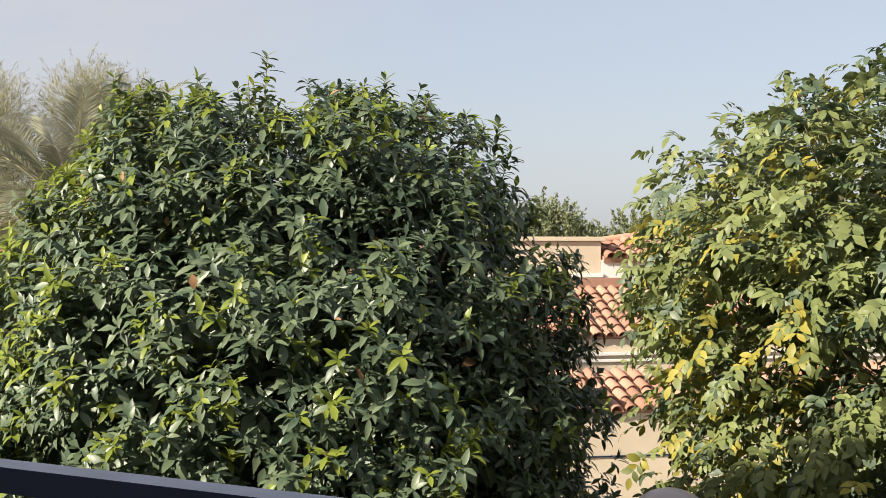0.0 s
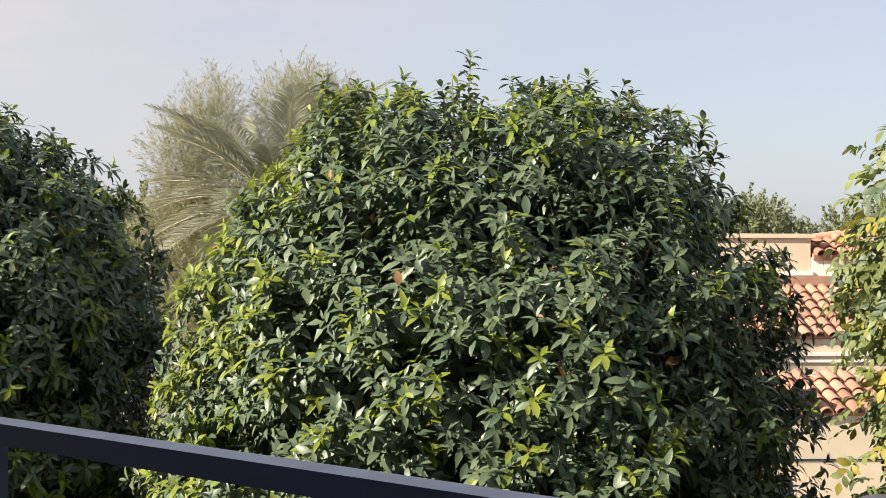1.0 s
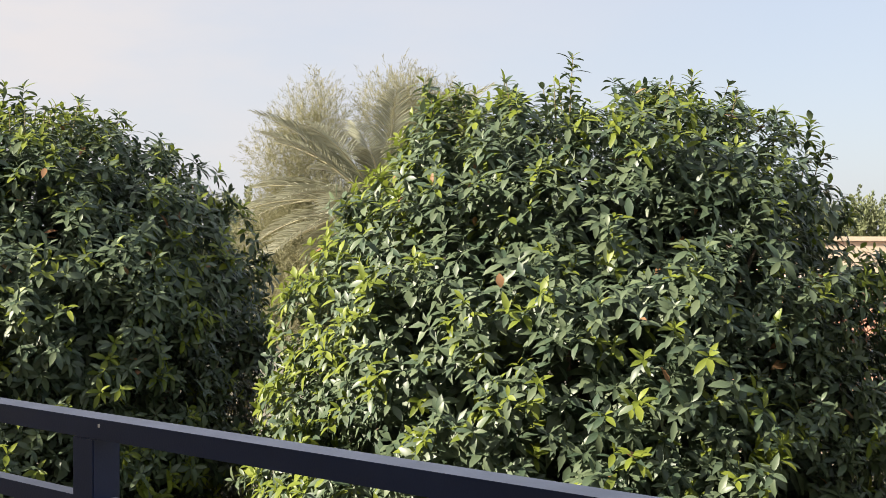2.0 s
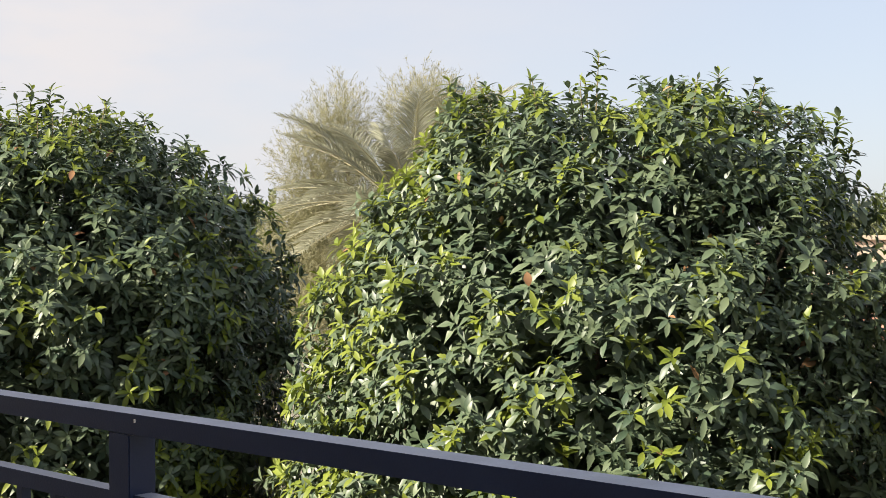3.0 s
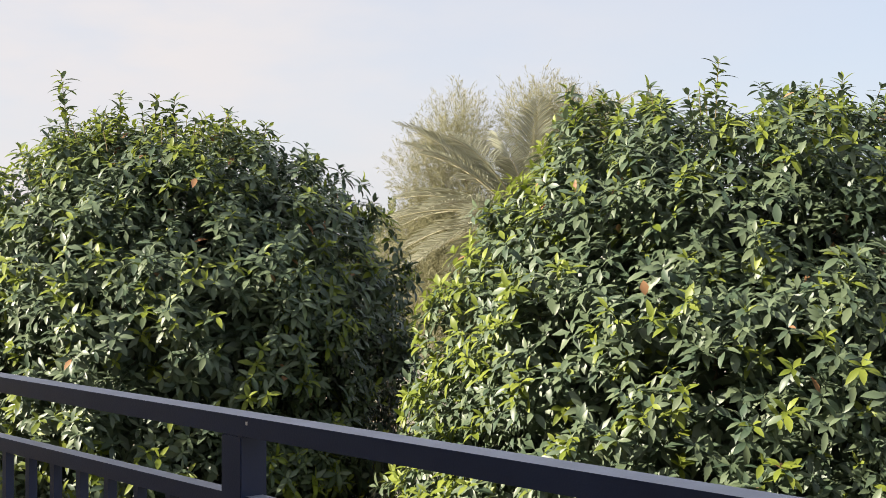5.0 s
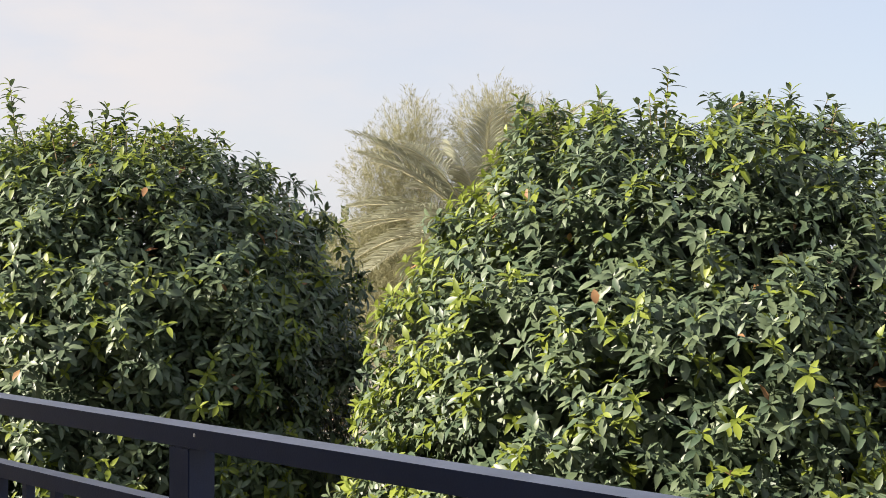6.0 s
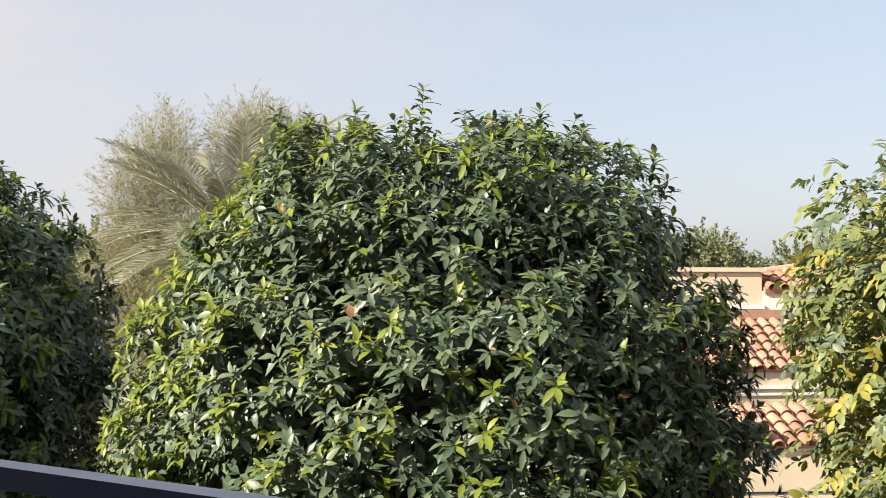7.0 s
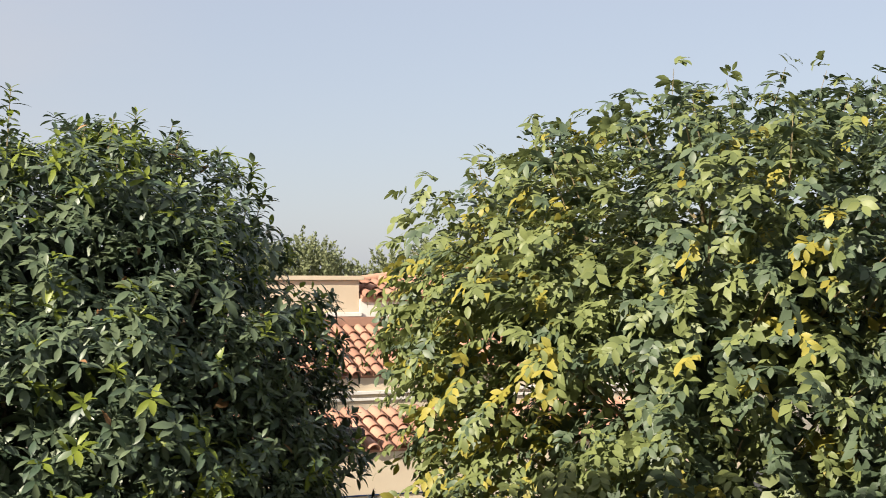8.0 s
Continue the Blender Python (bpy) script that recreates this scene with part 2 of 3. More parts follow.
def clustered(rng, groups, each, profile, seed_shape, bump, wide):
    """Twig tips in tufts over a crown: each tuft is a small cushion, with gaps between the tufts."""
    c, nrm = dome(rng, groups, profile, seed_shape, bump)
    who = np.repeat(np.arange(groups), each)
    n = len(who)
    off = rng.normal(0, 1, (n, 3))
    off -= nrm[who] * (off * nrm[who]).sum(1, keepdims=True)
    off *= (wide * rng.uniform(0.5, 1.4, groups))[who][:, None]
    out_ = nrm[who]
    p = c[who] + off + out_ * (rng.normal(0.02, 0.035, groups)[who] - 1.6 * (off ** 2).sum(1) / wide * 0.5)[:, None]
    return p, unit(out_ + off * (0.22 / wide)), who


def trunk_and_limbs(tree, rng, base_z, fork_z, spread_z, reach, radius):
    """The trunk, and limbs that rise from its fork into the crown."""
    pts = [(0.05 * math.sin(k * 1.7), 0.04 * math.cos(k * 2.1), base_z + (fork_z - base_z) * k / 5) for k in range(6)]
    part("trunk", tube(bmesh.new(), pts, [radius * (1.35 - 0.12 * k if k else 1.7) for k in range(6)], 12), BARK, tree, smooth=True)
    for k in range(7):
        th = k * 2 * math.pi / 7 + rng.uniform(-0.3, 0.3)
        far, top = reach * rng.uniform(0.6, 0.85), spread_z + rng.uniform(-0.4, 0.5)
        limb = [(pts[-1][0] + far * math.cos(th) * s ** 1.2, pts[-1][1] + far * math.sin(th) * s ** 1.2, fork_z - 0.05 + (top - fork_z) * s + 0.05 * math.sin(5 * s + k)) for s in (0, 0.25, 0.5, 0.75, 1)]
        part("limb", tube(bmesh.new(), limb, [radius * q for q in (0.55, 0.42, 0.3, 0.18, 0.07)], 8), BARK, tree, smooth=True)


def sprig_parts(tree, rng, spots, mats, length, width, per=5):
    """Long shoots that stand out of the crown, by place, height of the tip, length and lean; each a part of its own."""
    for x, y, tip, tall, lean in spots:
        way = unit(np.array([lean, rng.uniform(-0.15, 0.15), 1.0]))
        n = max(3, int(tall / 0.06))
        top = np.array([x, y, tip])
        tips = top - way * np.linspace(0.06, tall, n)[:, None]
        v, who = rosettes(rng, tips, np.repeat(way[None], n, 0) + rng.normal(0, 0.2, (n, 3)), per, length, width, (30, 85))
        ob = link("shoot", leaf_mesh("shoot", v, rng.choice([0, 1], len(v), p=[0.6, 0.4])), tree, "young upright leafy shoot", mats)
        ob["kind"] = "stuff"
        part("stem", tube(bmesh.new(), [tuple(top - way * (tall + 0.08)), tuple(top - way * 0.05)], [0.0045, 0.002], 5), TWIG, ob)


def spray_parts(tree, rng, p, axes, size, ratio, mats, tints, spread):
    """Leaf sprays as parts of their own, on a few shared meshes."""
    shared = []
    for k in range(10):
        v, _ = rosettes(rng, np.zeros((1, 3)), np.array([[0, 0, 1.0]]), 8, size, size * ratio, spread)
        me = leaf_mesh("leaf_spray", v, np.where(np.arange(len(v)) < 2 + k % 4, tints[k % len(tints)], 0))
        for m in mats:
            me.materials.append(m)
        shared.append(me)
    for k in range(len(p)):
        ob = new("leaf_spray", shared[k % 10])
        ob.parent = tree
        ob.location = p[k]
        turn = Vector(axes[k]).to_track_quat("Z", "Y").to_matrix() @ Matrix.Rotation(rng.uniform(0, 6.28), 3, "Z")
        ob.rotation_euler = turn.to_euler()
        ob.scale = [rng.uniform(0.85, 1.2)] * 3


def crown_parts(tree, every, mats, label):
    """The skin of a crown, and the leaves inside it."""
    skin = link("crown", leaf_mesh("crown", *every[0]), tree, label, mats)
    heart = link("inner_foliage", leaf_mesh("inner_foliage", np.concatenate([q[0] for q in every[1:]]), np.concatenate([q[1] for q in every[1:]])), tree, "", mats)
    skin["kind"] = heart["kind"] = "stuff"


def clipped_tree(distance, left, profile, seed, sprigs, label, tufts=1350, fuller=0.0):
    """A round clipped tree with whorled glossy leaves; heights from the eye's level, 5 m up."""
    rng = np.random.default_rng(seed)
    place = pose(-math.sin(radians(left)) * distance, math.cos(radians(left)) * distance, 0, 0, 0, left)
    tree = thing("clipped_tree", place, label, "tree", "clipped trees along the balcony")
    prof = [(5.0 + z, r) for z, r in profile]
    trunk_and_limbs(tree, rng, -0.05, 2.1, 4.6, 1.7, 0.12)
    mats = [LEAF, LEAF_YOUNG_LIT, LEAF_DRY]
    every = []
    # tufts of twigs on the skin, then looser layers inside
    for groups, each, inset, per, size in ((tufts, 5, 0.0, 8, 0.104), (tufts, 4, 0.12, 7, 0.115), (tufts, 3, 0.34, 6, 0.16), (int(tufts * 0.8), 2, 0.7, 5, 0.2)):
        p, nrm, tuft = clustered(rng, groups, each, prof, seed + 50, 0.06, 0.085)
        count = len(p)
        p = p - nrm * (inset + rng.exponential(0.05, count) - 0.05)[:, None]
        p[:, 0] *= np.where(p[:, 0] > 0, 1 + np.interp(p[:, 2], (3.5, 4.4, 5.0, 5.3, 5.6), (0.06, 0.095, 0.12, 0.155, 0.2)) * fuller, 1)
        axes = unit(nrm + np.array([0, 0, 0.55]) + rng.normal(0, 0.24, (count, 3)))
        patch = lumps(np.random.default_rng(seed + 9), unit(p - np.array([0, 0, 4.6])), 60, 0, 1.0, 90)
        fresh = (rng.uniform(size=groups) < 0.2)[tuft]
        # young at the tips; the extra share at left paints the sunlit side
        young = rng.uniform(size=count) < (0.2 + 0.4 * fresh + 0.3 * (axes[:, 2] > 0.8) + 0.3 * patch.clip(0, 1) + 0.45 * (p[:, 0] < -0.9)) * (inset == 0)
        if inset == 0:
            near = np.flatnonzero((p[:, 1] < -0.5) & (p[:, 2] > 3.6))[:260]
            spray_parts(tree, rng, p[near], axes[near], size, 0.36, mats, (0, 1, 0, 0, 0), (35, 100))
            rest = np.setdiff1d(np.arange(count), near)
            p, axes, young = p[rest], axes[rest], young[rest]
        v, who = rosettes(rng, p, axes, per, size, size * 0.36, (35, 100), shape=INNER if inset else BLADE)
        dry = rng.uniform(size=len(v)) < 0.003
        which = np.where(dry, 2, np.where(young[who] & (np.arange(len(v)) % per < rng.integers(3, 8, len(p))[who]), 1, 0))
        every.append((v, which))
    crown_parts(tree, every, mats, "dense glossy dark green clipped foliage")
    sprig_parts(tree, rng, sprigs, [LEAF, LEAF_YOUNG_LIT], 0.105, 0.042, 8)
    more = []
    for k in range(30):
        th, z = rng.uniform(0, 6.28), rng.uniform(prof[-5][0], prof[-2][0])
        r = float(np.interp(z, *np.array(prof).T)) * rng.uniform(0.5, 1.0)
        z = max(z, float(np.interp(-r, -np.array(prof)[3:, 1], np.array(prof)[3:, 0])))
        more.append((r * math.cos(th) * (1 + 0.2 * fuller * (math.cos(th) > 0)), r * math.sin(th), z + rng.uniform(0.1, 0.2), rng.uniform(0.14, 0.24), 0.35 * math.cos(th)))
    sprig_parts(tree, rng, more, [LEAF, LEAF_YOUNG_LIT], 0.09, 0.04, 4)
    return tree


def sky_paled_top(ob):
    """Colours the upward faces of a rail pale, standing in for reflected sky."""
    ob.data.materials.append(SKY_PALED)
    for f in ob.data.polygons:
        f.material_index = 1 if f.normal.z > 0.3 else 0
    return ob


# ---- ground ----
bm = bmesh.new()
bmesh.ops.create_grid(bm, x_segments=60, y_segments=60, size=600)
for v in bm.verts:
    v.co.z = -0.02 + 0.02 * noise.noise(v.co * 0.1)
tagged(part("ground", bm, SOIL, None), "dry sandy garden soil reaching to the horizon", "ground", kind="structure")

# ---- balcony ----
AWAY = 39.5  # the balcony's line runs away to the left by this turn
POST = (-0.295, 2.75)
BALCONY = pose(POST[0], POST[1], 0, 0, 0, AWAY)  # local +y runs along the rail, away; +x is outside
RAIL_Z, FLOOR_Z = 4.673, 3.57
slab = box(-2.6, -4.5, FLOOR_Z - 0.2, 0.12, 6.5, FLOOR_Z, 0.008)
floor = part("balcony_floor", slab, FLOOR, None)
floor.matrix_world = BALCONY
tagged(floor, "beige tiled balcony floor slab behind the railing", "floor", kind="structure")
for y0, y1, top in ((4.3, 14, 6.45), (-9, 4.298, 8.4)):  # unseen: a lower block shades the rail, a taller one is added to shade the loose tree
    shading_wall = part("unseen_wall_balcony", box(-9.0, y0, -0.02, -2.602, y1, top), CREAM, None)
    shading_wall.matrix_world = BALCONY
    tagged(shading_wall, "plain cream house wall behind the balcony, unseen, sized to cast shade", "wall", kind="structure")

railing = thing("balcony_railing", BALCONY, "dark painted steel balcony railing with upright bars", "railing")
sky_paled_top(part("top_rail", box(-0.03, -4.4, RAIL_Z - 0.04, 0.03, 6.4, RAIL_Z), STEEL, railing, "dark steel handrail, top coloured pale for reflected sky"))
for k in range(-2, 4):
    y = k * 1.7 + 0.045
    post = part("post", box(-0.031, y - 0.036, FLOOR_Z, 0.031, y + 0.036, RAIL_Z - 0.041, 0.002), STEEL, railing)
    part("screw", box(-0.0335, y - 0.06, RAIL_Z - 0.016, -0.0302, y - 0.056, RAIL_Z - 0.009, 0.0006), WHITE, post, "small pale screw head")
    sky_paled_top(part("middle_rail", box(-0.02, y + 0.037, RAIL_Z - 0.195, 0.02, y + 1.663, RAIL_Z - 0.16), STEEL, railing))
    part("bottom_rail", box(-0.02, y + 0.037, FLOOR_Z + 0.08, 0.02, y + 1.663, FLOOR_Z + 0.115, 0.002), STEEL, railing)
    for j in range(1, 12):
        yy = y + j * 1.7 / 12
        part("bar", box(-0.011, yy - 0.011, FLOOR_Z + 0.116, 0.011, yy + 0.011, RAIL_Z - 0.196), STEEL, railing)

# ---- trees by the balcony ----
clipped_tree(8.5, -12.8, [(-4.0, 0.4), (-3.2, 1.5), (-2.2, 1.9), (-1.4, 1.95), (-0.8, 1.86), (-0.16, 1.69), (0.29, 1.39), (0.6, 1.15), (0.75, 1.0), (0.84, 0.8), (0.88, 0.4), (0.9, 0.01)], 11,
             [(0.0, -0.4, 6.17, 0.34, 0.05), (0.7, -0.3, 6.06, 0.3, 0.1), (-0.92, -0.1, 6.07, 0.28, -0.1), (-0.4, -0.3, 6.04, 0.2, 0.1), (1.22, -0.1, 5.87, 0.3, 0.1), (0.92, -0.2, 5.87, 0.2, 0.2),
              (-0.7, -0.2, 6.0, 0.2, 0.0), (0.33, -0.3, 5.98, 0.2, -0.1), (-0.2, 0.1, 6.04, 0.2, -0.2), (1.1, 0.1, 5.85, 0.2, 0.3), (1.42, -0.1, 5.82, 0.36, 0.15), (1.52, 0.0, 5.66, 0.3, 0.3), (0.5, -0.2, 6.0, 0.2, 0.1), (-0.85, -0.5, 5.98, 0.2, -0.2)],
             "tall dome-clipped broadleaf tree with glossy dark green leaves", fuller=1.0)
clipped_tree(10.0, 9.6, [(-4.0, 0.4), (-3.2, 1.3), (-2.2, 1.6), (-1.2, 1.68), (-0.5, 1.7), (-0.12, 1.62), (0.25, 1.45), (0.54, 1.19), (0.7, 1.0), (0.8, 0.8), (0.86, 0.45), (0.9, 0.01)], 23,
             [(-0.76, -0.2, 6.29, 0.52, -0.12), (-0.35, -0.3, 6.15, 0.3, 0.0), (-0.1, -0.3, 6.13, 0.28, 0.1), (0.02, -0.2, 6.14, 0.26, 0.1), (0.39, -0.3, 6.05, 0.25, 0.1), (-0.55, 0, 6.05, 0.25, -0.2), (0.6, 0, 5.9, 0.2, 0.1)],
             "lower dome-clipped broadleaf tree with upright shoots on top", 1200)


def pinnate(rng, base, along, pairs, length, width, shape=BLADE):
    """Compound leaves: pairs of leaflets and one at the end, along a drooping stalk. Returns leaflets and each one's leaf."""
    n, m = len(base), 2 * pairs + 1
    who, k = np.repeat(np.arange(n), m), np.tile(np.arange(m), n)
    s_ = (k // 2 + 0.8) / pairs
    a = unit(along)[who]
    stalk = length * pairs * 0.42 * rng.uniform(0.8, 1.2, n)[who]
    down = np.array([0, 0, -1.0])
    at = base[who] + a * (stalk * s_)[:, None] + down * (stalk * 0.42 * s_ ** 2)[:, None]
    tang = unit(a + down * (0.8 * s_)[:, None])
    up = unit(np.array([0, 0, 0.7]) + unit(along)[who] * 1.0 + rng.normal(0, 0.4, (n, 3))[who])
    side = unit(np.cross(up, tang))
    sign = np.where(k == m - 1, 0.0, np.where(k % 2, 1.0, -1.0))
    way = tang * 0.55 + side * (sign * 1.0)[:, None] + down * 0.32 + rng.normal(0, 0.24, (n * m, 3))
    ln = length * rng.uniform(0.75, 1.15, n * m) * rng.uniform(0.8, 1.15, n)[who]
    return blades(at, way, up + rng.normal(0, 0.14, (n * m, 3)), ln, width * ln / length * rng.uniform(0.85, 1.15, n * m), shape), who


def compound_parts(tree, rng, p, along, size, mats):
    """Compound leaves as parts of their own, on a few shared meshes; each keeps its way down."""
    shared = []
    for k in range(10):
        v, _ = pinnate(rng, np.zeros((1, 3)), np.array([[1.0, 0, 0.25 * rng.uniform(-1, 1)]]), 4, size, size * 0.46)
        me = leaf_mesh("compound_leaf", v, np.full(len(v), (0, 2, 2, 0, 2)[k % 5] if k < 9 else 1))
        for m in mats:
            me.materials.append(m)
        shared.append(me)
    for k in range(len(p)):
        ob = new("compound_leaf", shared[k % 10])
        ob.parent = tree
        ob.location = p[k]
        ob.rotation_euler = (0, 0, math.atan2(along[k][1], along[k][0]))
        ob.scale = [rng.uniform(0.85, 1.2)] * 3


def loose_tree(distance, left, seed, label):
    """A looser tree with larger, paler and partly yellow leaves."""
    rng = np.random.default_rng(seed)
    tree = thing("garden_tree", pose(-math.sin(radians(left)) * distance, math.cos(radians(left)) * distance, 0, 0, 0, left), label, "tree")
    prof = [(1.2, 0.6), (2.2, 1.7), (3.4, 1.95), (4.4, 1.97), (5.0, 2.0), (5.3, 1.9), (5.5, 1.72), (5.68, 1.43), (5.8, 1.14), (5.92, 0.8), (6.0, 0.4), (6.02, 0.02)]
    trunk_and_limbs(tree, rng, -0.05, 1.9, 4.8, 1.6, 0.11)
    mats = [LOOSE, LOOSE_YELLOW, LOOSE_PALE_LIT]
    every = []
    for groups, each, inset, size in ((1020, 7, 0.0, 0.067), (700, 6, 0.2, 0.078), (350, 5, 0.5, 0.12), (180, 5, 0.95, 0.14)):
        p, nrm, tuft = clustered(rng, groups, each, prof, seed + 50, 0.11, 0.12)
        count = len(p)
        p = p - nrm * (inset + rng.exponential(0.07, count) - 0.06)[:, None]
        along = unit(nrm + np.array([0, 0, 0.25]) + rng.normal(0, 0.55, (count, 3)))
        patch = lumps(np.random.default_rng(seed + 9), unit(p - np.array([0, 0, 4.6])), 30, 0, 1.0, 60)
        aged = (rng.uniform(size=groups) < 0.1)[tuft]
        # some leaves yellow or pale anywhere; extra ones at left paint the sunlit side
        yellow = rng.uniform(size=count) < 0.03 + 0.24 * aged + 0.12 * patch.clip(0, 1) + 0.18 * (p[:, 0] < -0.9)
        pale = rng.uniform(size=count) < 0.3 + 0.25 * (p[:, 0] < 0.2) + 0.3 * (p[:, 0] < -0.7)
        if inset == 0:
            near = np.flatnonzero((p[:, 1] < -0.5) & (p[:, 2] > 3.6))[:220]
            compound_parts(tree, rng, p[near], along[near], size, mats)
            rest = np.setdiff1d(np.arange(count), near)
            p, along, yellow, pale = p[rest], along[rest], yellow[rest], pale[rest]
        v, who = pinnate(rng, p, along, 4, size, size * 0.52, INNER if inset else BLADE)
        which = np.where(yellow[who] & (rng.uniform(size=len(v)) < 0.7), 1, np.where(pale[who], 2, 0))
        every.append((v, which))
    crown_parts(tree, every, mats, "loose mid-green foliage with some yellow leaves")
    for k in range(60):
        th, z = rng.uniform(0, 6.28), rng.uniform(3.6, 5.8)
        r = float(np.interp(z, *np.array(prof).T)) * 0.92
        a0, a1 = Vector((0.55 * r * math.cos(th), 0.55 * r * math.sin(th), z - 0.35)), Vector((r * math.cos(th + 0.15), r * math.sin(th + 0.15), z + 0.1))
        part("branch", tube(bmesh.new(), [a0, (a0 + a1) / 2 + Vector((0, 0, 0.06)), a1], [0.012, 0.008, 0.003], 5), TWIG, tree)
    rim = [(-0.48, -0.2, 6.24, 0.32, 0.05), (-1.62, -0.1, 5.78, 0.3, -0.1), (0.13, -0.3, 6.21, 0.22, 0.3), (0.6, -0.3, 6.15, 0.25, 0.1), (-0.2, -0.2, 6.17, 0.22, -0.2), (-0.78, -0.2, 6.07, 0.22, -0.3),
           (-1.22, -0.2, 5.97, 0.2, -0.3), (-2.05, -0.2, 5.24, 0.25, -1.6), (-1.82, -0.2, 5.46, 0.25, -1.2), (0.35, -0.2, 6.2, 0.25, 0.3)]
    for k in range(60):
        th, z = rng.uniform(0, 6.28), rng.uniform(5.45, 5.98)
        r = float(np.interp(z, *np.array(prof).T))
        rim.append((r * math.cos(th), r * math.sin(th), z + rng.uniform(0.08, 0.18), rng.uniform(0.2, 0.3), 0.6 * math.cos(th)))
    for x, y, tip, tall, lean in rim:
        way = unit(np.array([lean, rng.uniform(-0.2, 0.2), 1.0]))
        n = 4
        at = np.array([x, y, tip]) - way * np.linspace(0.03, tall, n)[:, None]
        turn = rng.uniform(0, 6.28) + np.arange(n) * 2.4
        ways = np.stack([np.cos(turn), np.sin(turn), np.full(n, 0.7)], 1) + way * np.array([1.2, 0.5, 0.3, 0.2])[:, None]
        v, who = pinnate(rng, at, ways, 3, 0.085, 0.038)
        ob = link("shoot", leaf_mesh("shoot", v, rng.choice([0, 2], n, p=[0.6, 0.4])[who]), tree, "thin arching leafy shoot", mats)
        ob["kind"] = "stuff"
        part("stem", tube(bmesh.new(), [tuple(at[-1] - way * 0.1), tuple(at[0])], [0.0032, 0.0015], 5), TWIG, ob)
    return tree


loose_tree(8.0, -43.2, 37, "loose leafy garden tree with yellowing leaves")

# ---- villa beyond the trees ----
u = Vector((math.sin(radians(27)), math.cos(radians(27)), 0))
VILLA = Matrix.Translation(u * 24) @ pose(0, 0, 0, 0, 0, -27 + 21)
villa = thing("villa", VILLA, "cream rendered villa with red clay tile roofs", "house")
PITCH, COURSE = 0.225, 0.31


def tile_mesh():
    """One barrel tile, thick, open below: along -y it runs down the slope."""
    bm = bmesh.new()
    rows = []
    for y, s in ((0.05, 0.88), (-COURSE - 0.03, 1.0)):
        for thick in (0, 0.016):
            rows.append([bm.verts.new((-(PITCH * 0.41) * s * math.cos(math.pi * k / 8), y, (0.092 * s) * math.sin(math.pi * k / 8) + thick - (0.012 if y > 0 else 0))) for k in range(9)])
    lo0, hi0, lo1, hi1 = rows
    for k in range(8):
        bm.faces.new((hi0[k], hi1[k], hi1[k + 1], hi0[k + 1]))
        bm.faces.new((lo1[k], lo1[k + 1], hi1[k + 1], hi1[k]))
        bm.faces.new((lo0[k], lo0[k + 1], lo1[k + 1], lo1[k]))
    for f in bm.faces:
        f.smooth = True
    me = bpy.data.meshes.new("roof_tile")
    bm.to_mesh(me)
    bm.free()
    me.materials.append(TILE)
    return me


TILE_MESH = tile_mesh()


def tiled_roof(house, x0, x1, y0, z0, run, rise, hip_left=0.0, low_left=0.0, name="roof"):
    """A slope of tiles over a bed, its eave along x at (y0, z0)."""
    length = math.hypot(run, rise)
    bm = bmesh.new()
    q = [(x0, 0), (x1, 0), (x1, length), (x0 + hip_left, length), (x0, low_left * length)][: 5 if low_left else 4]
    top = [bm.verts.new((x, y, 0)) for x, y in q]
    low = [bm.verts.new((x, y, -0.1)) for x, y in q]
    bm.faces.new(top)
    bm.faces.new(low[::-1])
    for k in range(len(q)):
        bm.faces.new((top[k], low[k], low[(k + 1) % len(q)], top[(k + 1) % len(q)]))
    roof = part(name, bm, CAP, house, "roof slope of red clay barrel tiles")
    roof.matrix_local = Matrix.Translation((0, y0, z0)) @ Matrix.Rotation(math.atan2(rise, run), 4, "X")
    rows = int(length / COURSE + 0.5)
    for r in range(rows):
        for c in range(int((x1 - x0) / PITCH)):
            x = x0 + (c + 0.5) * PITCH
            if hip_left and (r + 0.7) * COURSE > length * (low_left + (1 - low_left) * min(1, (x - x0) / hip_left)):
                continue
            t = new("roof_tile", TILE_MESH)
            t.parent = roof
            t.location = (x + random.uniform(-0.006, 0.006), (r + 1) * COURSE - 0.06, 0.004 * random.random())
            t.rotation_euler = (-0.07 + random.uniform(-0.008, 0.008), 0, random.uniform(-0.015, 0.015))
    return roof


tiled_roof(villa, -4.0, 6.0, 0.0, 3.42, 1.8, 0.81)
part("facade", box(-3.9, 0.01, 0, 5.9, 0.5, 3.37), CREAM, villa)
part("moulding", box(-3.95, -0.05, 3.09, 5.95, 0.008, 3.15, 0.006), WHITE, villa, "white painted moulding")
part("moulding", box(-3.95, -0.03, 2.98, 5.95, 0.008, 3.03, 0.006), WHITE, villa, "white painted moulding")
part("flashing", box(-3.9, 1.66, 4.2, 5.9, 1.795, 4.385, 0.02), CAP, villa)
part("parapet", box(-3.8, 1.82, 4.0, 0.47, 2.8, 5.06, 0.01), CREAM, villa)
part("parapet_cap", box(-3.85, 1.76, 5.062, 0.55, 2.86, 5.15, 0.012), CREAM, villa)
part("parapet_foot", box(-3.8, 1.76, 4.39, 0.5, 1.818, 4.47, 0.008), WHITE, villa)
part("upper_wall", box(0.474, 1.8, 4.0, 6.5, 6.0, 4.72), WHITE, villa, "white painted upper wall")
hipped = tiled_roof(villa, 0.5, 6.8, 1.73, 4.76, 1.7, 0.52, 2.4, 0.5)
